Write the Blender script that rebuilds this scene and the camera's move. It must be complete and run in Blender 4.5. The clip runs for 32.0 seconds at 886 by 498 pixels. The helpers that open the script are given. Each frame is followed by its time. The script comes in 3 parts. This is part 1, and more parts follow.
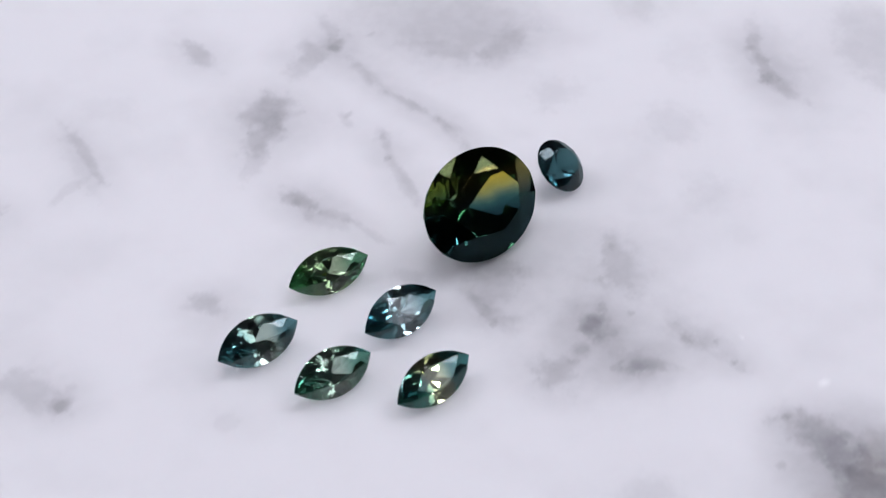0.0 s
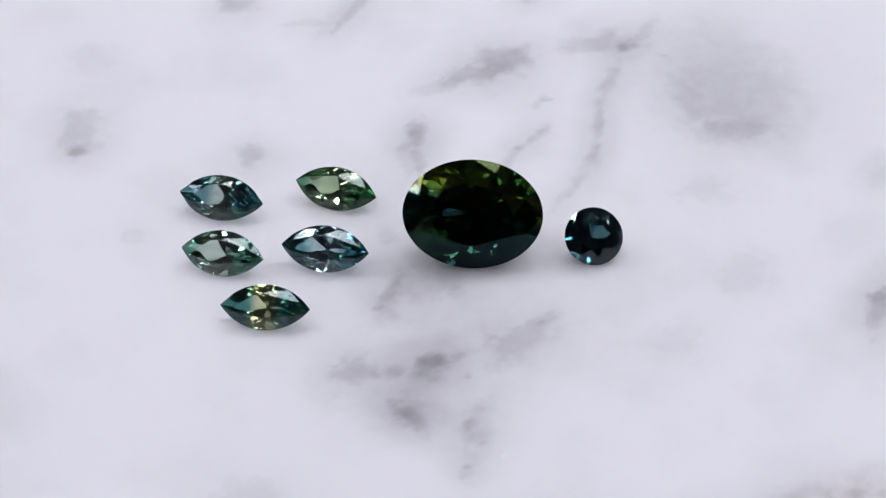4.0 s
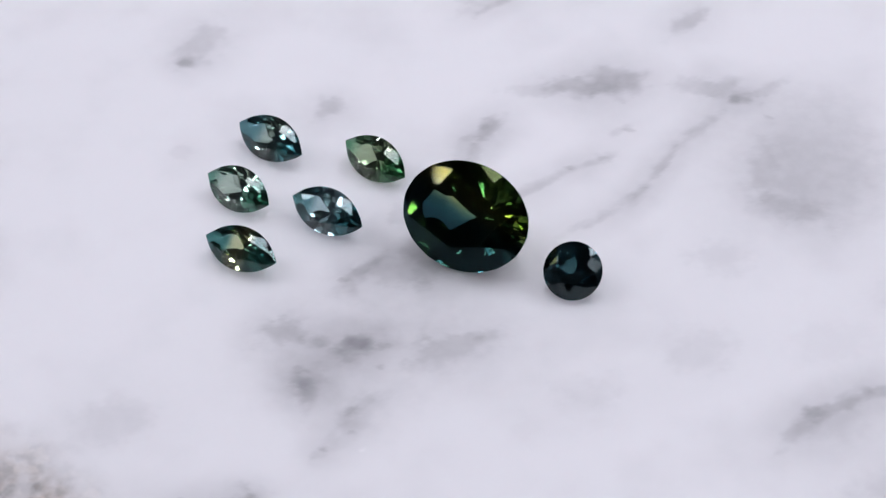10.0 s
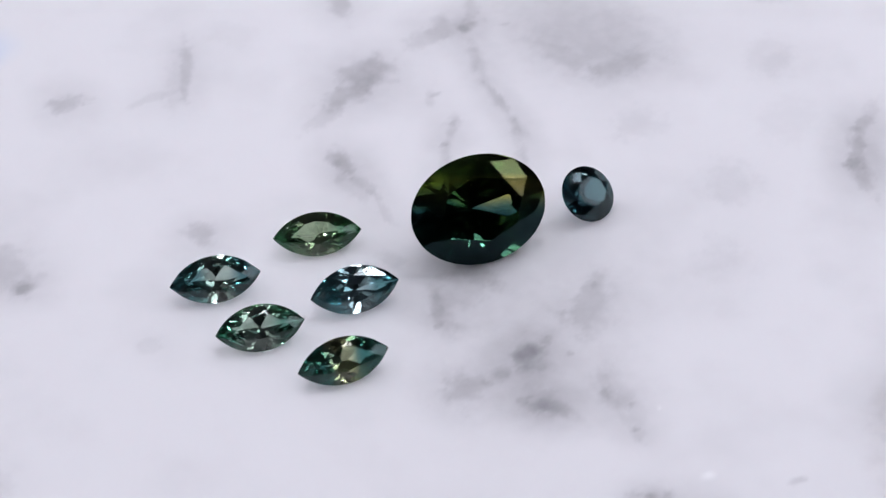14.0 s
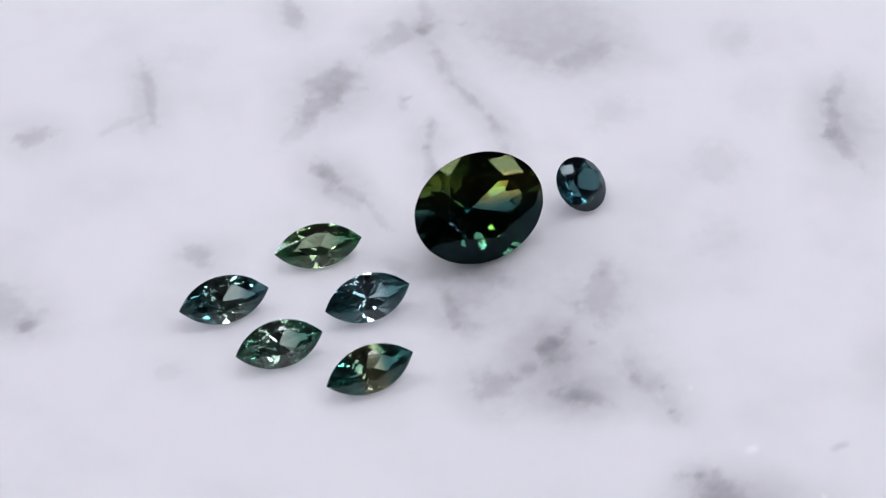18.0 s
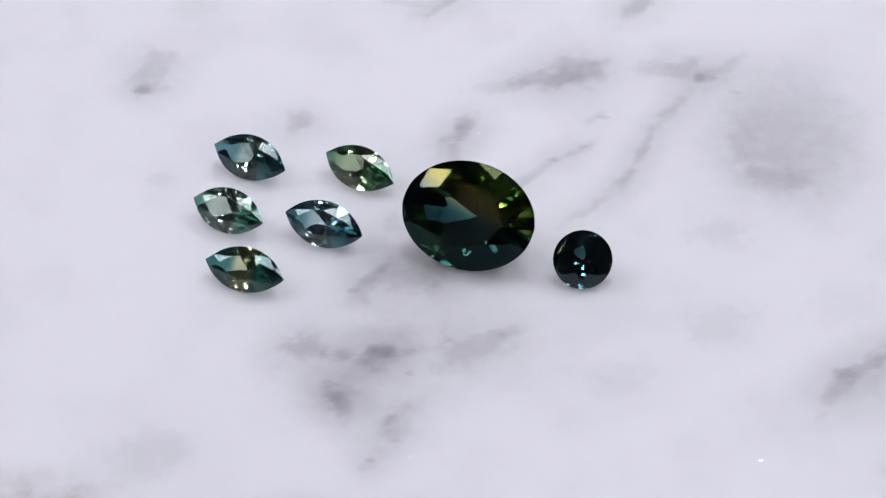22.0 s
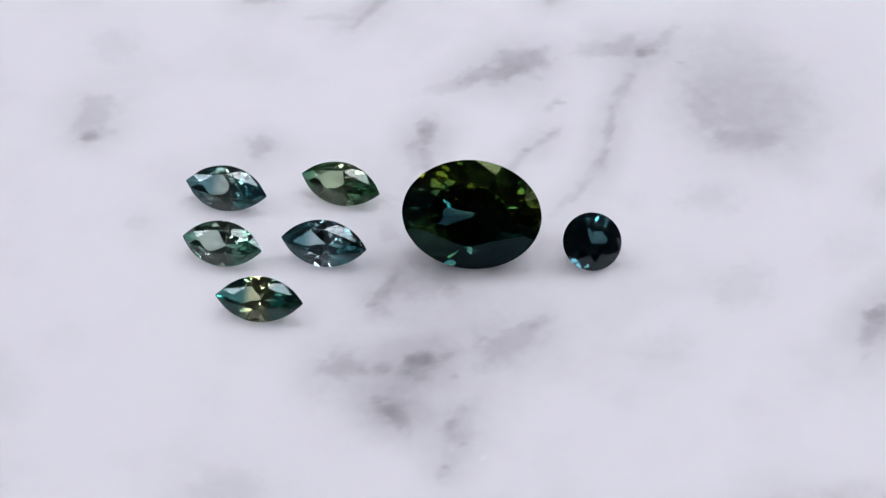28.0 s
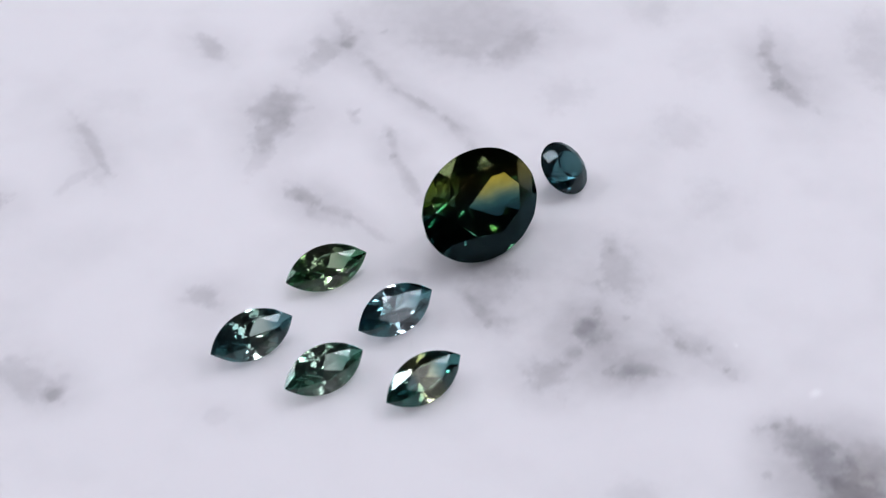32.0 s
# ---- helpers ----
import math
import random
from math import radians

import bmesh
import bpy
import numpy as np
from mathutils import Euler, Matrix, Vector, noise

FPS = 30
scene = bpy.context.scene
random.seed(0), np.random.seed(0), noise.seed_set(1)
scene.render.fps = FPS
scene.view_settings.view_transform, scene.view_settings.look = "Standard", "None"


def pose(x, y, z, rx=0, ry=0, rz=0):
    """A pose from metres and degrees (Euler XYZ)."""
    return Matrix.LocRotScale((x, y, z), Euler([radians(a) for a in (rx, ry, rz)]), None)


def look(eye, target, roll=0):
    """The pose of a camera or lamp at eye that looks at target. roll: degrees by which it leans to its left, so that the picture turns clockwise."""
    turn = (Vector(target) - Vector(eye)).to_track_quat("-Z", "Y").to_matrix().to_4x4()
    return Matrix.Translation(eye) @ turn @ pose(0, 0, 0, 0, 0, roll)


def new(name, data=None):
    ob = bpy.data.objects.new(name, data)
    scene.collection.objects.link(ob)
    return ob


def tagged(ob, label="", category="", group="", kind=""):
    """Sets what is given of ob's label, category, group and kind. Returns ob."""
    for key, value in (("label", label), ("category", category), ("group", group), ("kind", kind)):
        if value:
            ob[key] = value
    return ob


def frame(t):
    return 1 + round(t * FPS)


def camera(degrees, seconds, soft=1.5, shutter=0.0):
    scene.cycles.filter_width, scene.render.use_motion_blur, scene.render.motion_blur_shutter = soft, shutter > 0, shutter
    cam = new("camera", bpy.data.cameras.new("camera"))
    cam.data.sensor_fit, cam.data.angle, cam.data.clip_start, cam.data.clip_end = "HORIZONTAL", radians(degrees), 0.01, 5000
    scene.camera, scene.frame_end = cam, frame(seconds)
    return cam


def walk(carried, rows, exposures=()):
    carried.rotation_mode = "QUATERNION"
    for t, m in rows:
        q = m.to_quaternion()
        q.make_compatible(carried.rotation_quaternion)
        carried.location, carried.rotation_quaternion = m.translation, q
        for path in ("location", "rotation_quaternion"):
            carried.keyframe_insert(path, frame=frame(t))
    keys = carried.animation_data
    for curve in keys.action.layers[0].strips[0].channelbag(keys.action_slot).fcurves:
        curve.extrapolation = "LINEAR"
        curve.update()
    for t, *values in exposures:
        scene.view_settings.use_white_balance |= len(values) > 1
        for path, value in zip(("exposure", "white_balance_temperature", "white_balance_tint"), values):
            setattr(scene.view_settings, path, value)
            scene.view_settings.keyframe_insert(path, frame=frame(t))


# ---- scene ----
cam = camera(21.16, 32.0, soft=1.25)
EYE = (0.0, -0.12405, 0.105)
AIM = (-0.00141, -0.00027, -0.00066)
POSE = look(EYE, AIM, -3.24)
walk(cam, [(0.0, POSE), (32.0, POSE)], [(0.0, 0.0), (25.5, 0.0), (28.0, -0.03), (30.0, -0.055), (32.0, -0.02)])
scene.view_settings.exposure = 0.0
# a close-up lens: the oval stone is sharp, the far edge of the slab a little soft
cam.data.dof.use_dof, cam.data.dof.focus_distance, cam.data.dof.aperture_fstop = True, 0.163, 75.0
# light runs to and fro inside the stones many times
scene.cycles.max_bounces, scene.cycles.glossy_bounces, scene.cycles.transmission_bounces = 24, 24, 24

MM = 0.001


# ---- light: soft panel lamps behind, beside and over the table, in a closed room ----
def lamp(name, eye, target, wide, deep, watts, colour):
    data = bpy.data.lights.new(name, "AREA")
    data.shape, data.size, data.size_y = "RECTANGLE", wide, deep
    data.energy, data.color = watts, colour
    ob = new(name, data)
    ob.matrix_world = look(eye, target)
    return ob


COOL = (0.885, 0.885, 1.0)
lamp("back_panel_lamp", (-0.64, 0.30, 0.56), (0, 0, 0), 0.32, 0.22, 2.16, COOL)
lamp("top_panel_lamp", (0.10, 0.36, 0.72), (0, 0, 0), 0.30, 0.20, 1.62, COOL)
lamp("back_panel_lamp", (0.54, 0.38, 0.62), (0, 0, 0), 0.32, 0.22, 2.05, COOL)
lamp("side_panel_lamp", (0.40, -0.10, 0.345), (0, 0, 0), 0.15, 0.19, 0.21, COOL)
world = bpy.data.worlds.new("room_air")
world.use_nodes = True
scene.world = world
world.node_tree.nodes["Background"].inputs[0].default_value = (0.5, 0.52, 0.6, 1)
world.node_tree.nodes["Background"].inputs[1].default_value = 0.05


# ---- node helpers ----
def material(name):
    m = bpy.data.materials.new(name)
    m.use_nodes = True
    m.node_tree.nodes.clear()
    return m, m.node_tree.nodes, m.node_tree.links


def put(links, value, socket):
    if isinstance(value, bpy.types.NodeSocket):
        links.new(value, socket)
    elif isinstance(value, tuple) and len(value) == 3 and len(socket.default_value) == 4:
        socket.default_value = (*value, 1.0)
    else:
        socket.default_value = value


class Tree:
    """Short calls for nodes of one material."""

    def __init__(self, name):
        self.m, self.nodes, self.links = material(name)

    def node(self, kind):
        return self.nodes.new(kind)

    def math(self, op, a, b=0.0, clamp=False):
        n = self.node("ShaderNodeMath")
        n.operation, n.use_clamp = op, clamp
        put(self.links, a, n.inputs[0])
        put(self.links, b, n.inputs[1])
        return n.outputs[0]

    def vec(self, op, a, b=(0, 0, 0)):
        n = self.node("ShaderNodeVectorMath")
        n.operation = op
        put(self.links, a, n.inputs[0])
        put(self.links, b, n.inputs[1])
        return n.outputs["Value"] if op in ("LENGTH", "DOT_PRODUCT", "DISTANCE") else n.outputs[0]

    def noise(self, at, scale, detail=4.0, rough=0.55, colour=False):
        n = self.node("ShaderNodeTexNoise")
        put(self.links, at, n.inputs["Vector"])
        n.inputs["Scale"].default_value, n.inputs["Detail"].default_value = scale, detail
        n.inputs["Roughness"].default_value = rough
        return n.outputs["Color" if colour else "Fac"]

    def ramp(self, value, lo, hi, to_lo=0.0, to_hi=1.0, smooth=True):
        n = self.node("ShaderNodeMapRange")
        n.interpolation_type = "SMOOTHSTEP" if smooth else "LINEAR"
        put(self.links, value, n.inputs[0])
        for i, v in enumerate((lo, hi, to_lo, to_hi)):
            n.inputs[i + 1].default_value = v
        return n.outputs[0]

    def mix(self, f, a, b, blend="MIX"):
        n = self.node("ShaderNodeMix")
        n.data_type, n.blend_type = "RGBA", blend
        put(self.links, f, n.inputs[0])
        put(self.links, a, n.inputs[6])
        put(self.links, b, n.inputs[7])
        return n.outputs[2]

    def node_split(self, vector):
        n = self.node("ShaderNodeSeparateXYZ")
        self.links.new(vector, n.inputs[0])
        return n.outputs

    def out(self, surface):
        n = self.node("ShaderNodeOutputMaterial")
        self.links.new(surface, n.inputs[0])
        return self.m


# ---- materials ----
def marble_material():
    t = Tree("white_veined_marble")
    place = t.node("ShaderNodeTexCoord").outputs["Object"]
    mm = t.vec("MULTIPLY", place, (1000.0, 1000.0, 1000.0))
    grey = t.node("ShaderNodeAttribute")
    grey.attribute_name = "vein"
    grey = grey.outputs["Fac"]
    stain = t.node("ShaderNodeAttribute")
    stain.attribute_name = "stain"
    stain = t.node_split(stain.outputs["Vector"])
    patchy = t.ramp(t.noise(mm, 0.75, 4.0, 0.5), 0.3, 0.7, 0.88, 1.12)
    grey = t.math("MULTIPLY", grey, patchy)
    cloud = t.ramp(t.noise(mm, 0.11, 3.0, 0.5), 0.46, 0.78, 0.0, 0.10)
    grey = t.math("ADD", grey, cloud)
    grey = t.math("DIVIDE", grey, t.math("ADD", 1.0, t.math("MULTIPLY", grey, 0.75)))
    colour = t.mix(grey, (0.80, 0.79, 0.80), (0.17, 0.165, 0.175))
    # stains with a shape of their own: a pale blue one, a brown crystalline one
    colour = t.mix(t.math("MULTIPLY", stain[0], 0.38), colour, (0.50, 0.66, 0.88))
    rust = t.math("MULTIPLY", stain[1], t.ramp(t.noise(mm, 0.6, 3.0, 0.5), 0.35, 0.65, 0.5, 1.0))
    grains = t.node("ShaderNodeTexVoronoi")
    grains.feature = "SMOOTH_F1"
    grains.inputs["Smoothness"].default_value = 0.8
    grains.inputs["Scale"].default_value = 1.3
    t.links.new(t.vec("ADD", mm, t.noise(mm, 1.5, 2.0, 0.5, True)), grains.inputs["Vector"])
    shade = t.node_split(grains.outputs["Color"])[0]
    crystals = t.mix(shade, (0.17, 0.148, 0.130), (0.50, 0.435, 0.375))
    colour = t.mix(rust, colour, crystals)
    # a few pale crystals in the white, their glints painted in as near-white
    colour = t.mix(stain[2], colour, (0.95, 0.95, 0.95))
    p = t.node("ShaderNodeBsdfPrincipled")
    t.links.new(colour, p.inputs["Base Color"])
    t.links.new(t.ramp(t.noise(mm, 0.15, 2.0), 0.3, 0.7, 0.46, 0.54), p.inputs["Roughness"])
    p.inputs["Specular IOR Level"].default_value = 0.25
    # light soaks a little way into the stone
    p.inputs["Subsurface Weight"].default_value = 0.8
    p.inputs["Subsurface Radius"].default_value = (1.0, 0.95, 0.95)
    p.inputs["Subsurface Scale"].default_value = 0.006
    # sparse crystal flakes that flash as the slab turns, thick in the brown patches
    cells = t.node("ShaderNodeTexVoronoi")
    cells.inputs["Scale"].default_value = 3.6
    t.links.new(t.vec("MULTIPLY", mm, (1, 1, 0)), cells.inputs["Vector"])
    luck = t.node_split(cells.outputs["Color"])
    few = t.math("SUBTRACT", 0.9987, t.math("MULTIPLY", stain[1], 0.14))
    flake = t.math("MULTIPLY", t.math("GREATER_THAN", luck[0], few), t.math("LESS_THAN", cells.outputs["Distance"], 0.26))
    tilted = t.node("ShaderNodeCombineXYZ")
    t.links.new(t.math("MULTIPLY", t.math("SUBTRACT", luck[1], 0.5), 0.8), tilted.inputs[0])
    t.links.new(t.math("MULTIPLY", t.math("SUBTRACT", luck[2], 0.5), 0.8), tilted.inputs[1])
    facing = t.vec("NORMALIZE", t.vec("ADD", t.node("ShaderNodeNewGeometry").outputs["Normal"], tilted.outputs[0]))
    shine = t.node("ShaderNodeBsdfGlossy")
    shine.inputs["Roughness"].default_value = 0.12
    t.links.new(t.mix(flake, (0, 0, 0), (0.3, 0.3, 0.3)), shine.inputs["Color"])
    t.links.new(facing, shine.inputs["Normal"])
    both = t.node("ShaderNodeAddShader")
    t.links.new(p.outputs[0], both.inputs[0])
    t.links.new(shine.outputs[0], both.inputs[1])
    return t.out(both.outputs[0])


def gem_material(name, low, high, along, across, turn, spread, deep=None, uptake=0.68, rim=None):
    """Tinted clear stone; its colour goes (from deep) from low to high across the stone, in the direction turn (degrees), or from the
    middle to both ends where turn is None. spread: half the size of the change, in millimetres; rim: the darker colour past the high end."""
    t = Tree(name)
    place = t.node("ShaderNodeTexCoord").outputs["Object"]
    mm = t.vec("MULTIPLY", place, (1000.0, 1000.0, 1000.0))
    drift = t.vec("MULTIPLY", t.vec("SUBTRACT", t.noise(mm, 0.5, 2.0, 0.5, True), (0.5, 0.5, 0.5)), (0.9, 0.9, 0.9))
    at = t.vec("ADD", mm, drift)
    if turn is None:
        shift = t.vec("DOT_PRODUCT", t.vec("SUBTRACT", at, (along, across, 0)), (1, 0, 0))
        f = t.ramp(t.math("ABSOLUTE", shift), spread * 0.3, spread, 1.0, 0.0)
    else:
        way = (math.cos(radians(turn)), math.sin(radians(turn)), 0)
        f = t.ramp(t.vec("DOT_PRODUCT", t.vec("SUBTRACT", at, (along, across, 0)), way), -spread, spread)
    colour = t.mix(f, low, high)
    if deep:
        back = t.ramp(t.vec("DOT_PRODUCT", t.vec("SUBTRACT", at, (along, across, 0)), way), -1.6, 0.1)
        colour = t.mix(back, deep, colour)
    if rim:
        colour = t.mix(t.ramp(t.vec("DOT_PRODUCT", at, way), 1.7, 2.5), colour, rim)
    g = t.node("ShaderNodeBsdfPrincipled")
    g.inputs["IOR"].default_value, g.inputs["Roughness"].default_value = 1.77, 0.0
    g.inputs["Transmission Weight"].default_value = 1.0
    t.links.new(colour, g.inputs["Base Color"])
    # part of the light that runs to and fro inside is taken up by the stone
    body = t.node("ShaderNodeBsdfGlass")
    body.inputs["IOR"].default_value, body.inputs["Roughness"].default_value = 1.77, 0.0
    root = t.node("ShaderNodeGamma")
    root.inputs["Gamma"].default_value = 0.5
    t.links.new(colour, root.inputs["Color"])
    t.links.new(root.outputs[0], body.inputs["Color"])
    both = t.node("ShaderNodeMixShader")
    both.inputs[0].default_value = uptake
    t.links.new(g.outputs[0], both.inputs[1])
    t.links.new(body.outputs[0], both.inputs[2])
    return t.out(both.outputs[0])


def plain(name, colour, rough, vary=0.12, scale=6.0):
    t = Tree(name)
    place = t.node("ShaderNodeTexCoord").outputs["Object"]
    f = t.noise(place, scale, 5.0, 0.6)
    p = t.node("ShaderNodeBsdfPrincipled")
    t.links.new(t.mix(f, tuple(c * (1 - vary) for c in colour), tuple(min(1.0, c * (1 + vary)) for c in colour)), p.inputs["Base Color"])
    p.inputs["Roughness"].default_value = rough
    return t.out(p.outputs[0])


MARBLE = marble_material()
WALL = plain("pale_grey_wall_paint", (0.50, 0.50, 0.55), 0.8)
DARK = plain("dark_grey_backing", (0.05, 0.05, 0.06), 0.9)
CEILING = plain("pale_ceiling_paint", (0.55, 0.55, 0.60), 0.85)
TABLE = plain("dark_oak_table", (0.16, 0.11, 0.07), 0.5, 0.3, 14.0)


# ---- building helpers ----
def mesh_of(bm, name, mat):
    data = bpy.data.meshes.new(name)
    bm.to_mesh(data)
    bm.free()
    data.materials.append(mat)
    return data


def part(name, bm, mat, parent, label=""):
    ob = new(name, mesh_of(bm, name, mat))
    ob.parent = parent
    return tagged(ob, label) if label else ob


def block(x0, y0, z0, x1, y1, z1, bevel=0.0):
    bm = bmesh.new()
    bmesh.ops.create_cube(bm, size=1.0)
    bmesh.ops.transform(bm, matrix=Matrix.Translation(((x0 + x1) / 2, (y0 + y1) / 2, (z0 + z1) / 2)) @ Matrix.Diagonal((x1 - x0, y1 - y0, z1 - z0, 1)), verts=bm.verts)
    if bevel:
        bmesh.ops.bevel(bm, geom=bm.edges[:], offset=bevel, segments=3, profile=0.5, affect="EDGES")
    return bm


def structure(name, bm, mat, label):
    return tagged(new(name, mesh_of(bm, name, mat)), label, kind="structure")


# ---- the room: plain walls close the place ----
structure("floor", block(-1.6, -1.6, -0.80, 1.6, 1.6, -0.76), WALL, "plain grey floor of the room")
structure("ceiling", block(-1.6, -1.6, 1.6, 1.6, 1.6, 1.65), CEILING, "plain pale painted ceiling")
structure("wall_north", block(-1.6, 1.6, -0.76, 1.6, 1.7, 1.6), WALL, "plain pale grey painted wall")
# unseen wall darkened on purpose, so facets facing the camera mirror black
structure("wall_south", block(-1.6, -1.7, -0.76, 1.6, -1.6, 1.6), DARK, "plain unseen wall, made dark so that the stones mirror a dark side")
structure("wall_east", block(1.6, -1.7, -0.76, 1.7, 1.7, 1.6), WALL, "plain pale grey painted wall")
structure("wall_west", block(-1.7, -1.7, -0.76, -1.6, 1.7, 1.6), WALL, "plain pale grey painted wall")
structure("table_surface", block(-0.5, -0.4, -0.76, 0.5, 0.4, -0.0102, 0.003), TABLE, "dark wooden block table under the slab")


# ---- small round spot lamps over the table, on thin rods under the ceiling: unseen, added for glints ----
def glow_material(name, colour, strength):
    t = Tree(name)
    e = t.node("ShaderNodeEmission")
    e.inputs["Color"].default_value = (*colour, 1)
    e.inputs["Strength"].default_value = strength
    return t.out(e.outputs[0])


BULB = glow_material("white_bulb_light", COOL, 46.0)
RAIL = plain("black_lamp_housing", (0.03, 0.03, 0.032), 0.6)


def lathe(rings, n=20):
    """A turned shape about its z axis from (radius, height) rings."""
    bm = bmesh.new()
    rows = [[bm.verts.new((r * math.cos(2 * math.pi * i / n), r * math.sin(2 * math.pi * i / n), z)) for i in range(n)] for r, z in rings]
    for low, high in zip(rows, rows[1:]):
        for i in range(n):
            bm.faces.new((low[i - 1], low[i], high[i], high[i - 1]))
    bm.faces.new(rows[0][::-1])
    bm.faces.new(rows[-1])
    return bm


def glint_lamp(bearing, height, reach):
    """A turned black housing with a round glowing front that faces the slab: bearing and height above level in degrees, reach in metres."""
    b, h = radians(bearing), radians(height)
    eye = Vector((math.cos(b) * math.cos(h), math.sin(b) * math.cos(h), math.sin(h))) * reach
    place = look(eye, (0, 0, 0))
    ob = new("glint_lamp")
    tagged(ob, "unseen small black spot lamp with a round white front, added for glints", "lamp", "spot lamps over the table")
    part("housing", lathe(((0.009, 0.050), (0.018, 0.044), (0.019, 0.002), (0.0175, 0.0), (0.0165, 0.001))), RAIL, ob)
    part("bulb_front", lathe(((0.0155, 0.0005), (0.015, -0.0006), (0.010, -0.0016)), 24), BULB, ob, "round glowing white front")
    foot = place @ Vector((0, 0, 0.046))
    rod = bmesh.new()
    bmesh.ops.create_cone(rod, cap_ends=True, segments=10, radius1=0.002, radius2=0.002, depth=1.0)
    bmesh.ops.transform(rod, matrix=place.inverted() @ Matrix.Translation((foot.x, foot.y, (foot.z + 1.602) / 2)) @ Matrix.Diagonal((1, 1, 1.602 - foot.z, 1)), verts=rod.verts[:])
    part("rod", rod, RAIL, ob, "thin black hanging rod")
    ob.matrix_world = place
    return ob


# invented places, spread so that many facets catch a small bright source
for bearing, height, reach in ((92, 28, 0.55), (60, 40, 0.56), (125, 38, 0.56), (95, 55, 0.58), (20, 34, 0.55), (160, 32, 0.55), (200, 40, 0.56), (-24, 22, 0.56),
                               (75, 72, 0.60), (140, 66, 0.60), (-60, 62, 0.58), (228, 60, 0.58), (-95, 70, 0.60), (10, 62, 0.60), (180, 60, 0.60), (-42, 30, 0.56),
                               (-156, 26, 0.56), (-75, 22, 0.60)):
    glint_lamp(bearing, height, reach)


# ---- a white card on a stand beside the slab: unseen, added as a pale patch for the oval's table to mirror ----
def stand_in_card(x, y, z, wide, high):
    card = new("stand_in_card")
    tagged(card, "unseen white card on a slim black stand, added to be mirrored in the oval stone", "reflector")
    facing = look((x, y, z), (0, 0, 0.0))
    sheet = block(-wide / 2, -high / 2, 0.0, wide / 2, high / 2, 0.003, 0.0008)
    bmesh.ops.transform(sheet, matrix=facing, verts=sheet.verts[:])
    part("card_sheet", sheet, CARD, card)
    foot = facing @ Vector((0, 0, 0.008))
    pole = bmesh.new()
    bmesh.ops.create_cone(pole, cap_ends=True, segments=14, radius1=0.003, radius2=0.003, depth=1.0)
    bmesh.ops.transform(pole, matrix=Matrix.Translation((foot.x, foot.y, (foot.z - 0.0102) / 2)) @ Matrix.Diagonal((1, 1, foot.z + 0.0102, 1)), verts=pole.verts[:])
    part("pole", pole, RAIL, card)
    base = lathe(((0.028, -0.0102), (0.030, -0.0085), (0.029, -0.0062), (0.010, -0.0048)))
    bmesh.ops.translate(base, vec=(foot.x, foot.y, 0), verts=base.verts[:])
    part("base_plate", base, RAIL, card)
    return card


CARD = plain("white_card", (0.78, 0.78, 0.8), 0.7, 0.04)
stand_in_card(-0.266, -0.332, 0.263, 0.14, 0.18)


# ---- the turning marble slab ----
def wander(xs, ys, step, reach, seed):
    """A soft random shift in millimetres at each place, made of smooth noise."""
    out = np.zeros((len(xs), 2))
    for i, (x, y) in enumerate(zip(xs, ys)):
        v = noise.noise_vector((x / step, y / step, seed))
        out[i] = (v[0] * reach, v[1] * reach)
    return out


class Veins:
    """Grey veins and clouds of the marble, in the slab's millimetres: each one a worn ellipse, its edge eaten by fine
    noise. grey also takes painted shade.
    """

    def __init__(self, xs, ys):
        shift = wander(xs, ys, 3.0, 0.34, 1.5) + wander(xs, ys, 1.0, 0.13, 7.5)
        self.at = np.stack([xs, ys], -1) + shift
        self.worn = np.array([noise.fractal((x / 1.5, y / 1.5, 4.2), 0.45, 2.1, 5) for x, y in zip(xs, ys)])
        self.grey = np.zeros(len(xs))
        self.blue = np.zeros(len(xs))
        self.rust = np.zeros(len(xs))
        self.pale = np.zeros(len(xs))

    def ring(self, x, y, angle, along, across):
        c, s = math.cos(radians(angle)), math.sin(radians(angle))
        d = self.at - (x, y)
        return np.hypot((d[:, 0] * c + d[:, 1] * s) / along, (d[:, 1] * c - d[:, 0] * s) / across)

    def spot(self, x, y, angle, along, across):
        f = np.clip((1.45 - self.ring(x, y, angle, along, across)) / 1.35, 0, 1)
        return f * f * (3 - 2 * f)

    def vein(self, x, y, angle, along, across, dark):
        """A vein: a worn core, darkest in its middle, and its faint halo."""
        r = self.ring(x, y, angle, along, across)
        f = np.clip((1.38 - r + 0.42 * min(1.0, 1.4 / across) * self.worn) / 0.88, 0, 1)
        self.grey += dark * 0.92 * f * f * (3 - 2 * f)
        self.grey += dark * 0.38 * self.spot(x, y, angle, along * 1.3 + 1.0, across * 2.4 + 1.0)


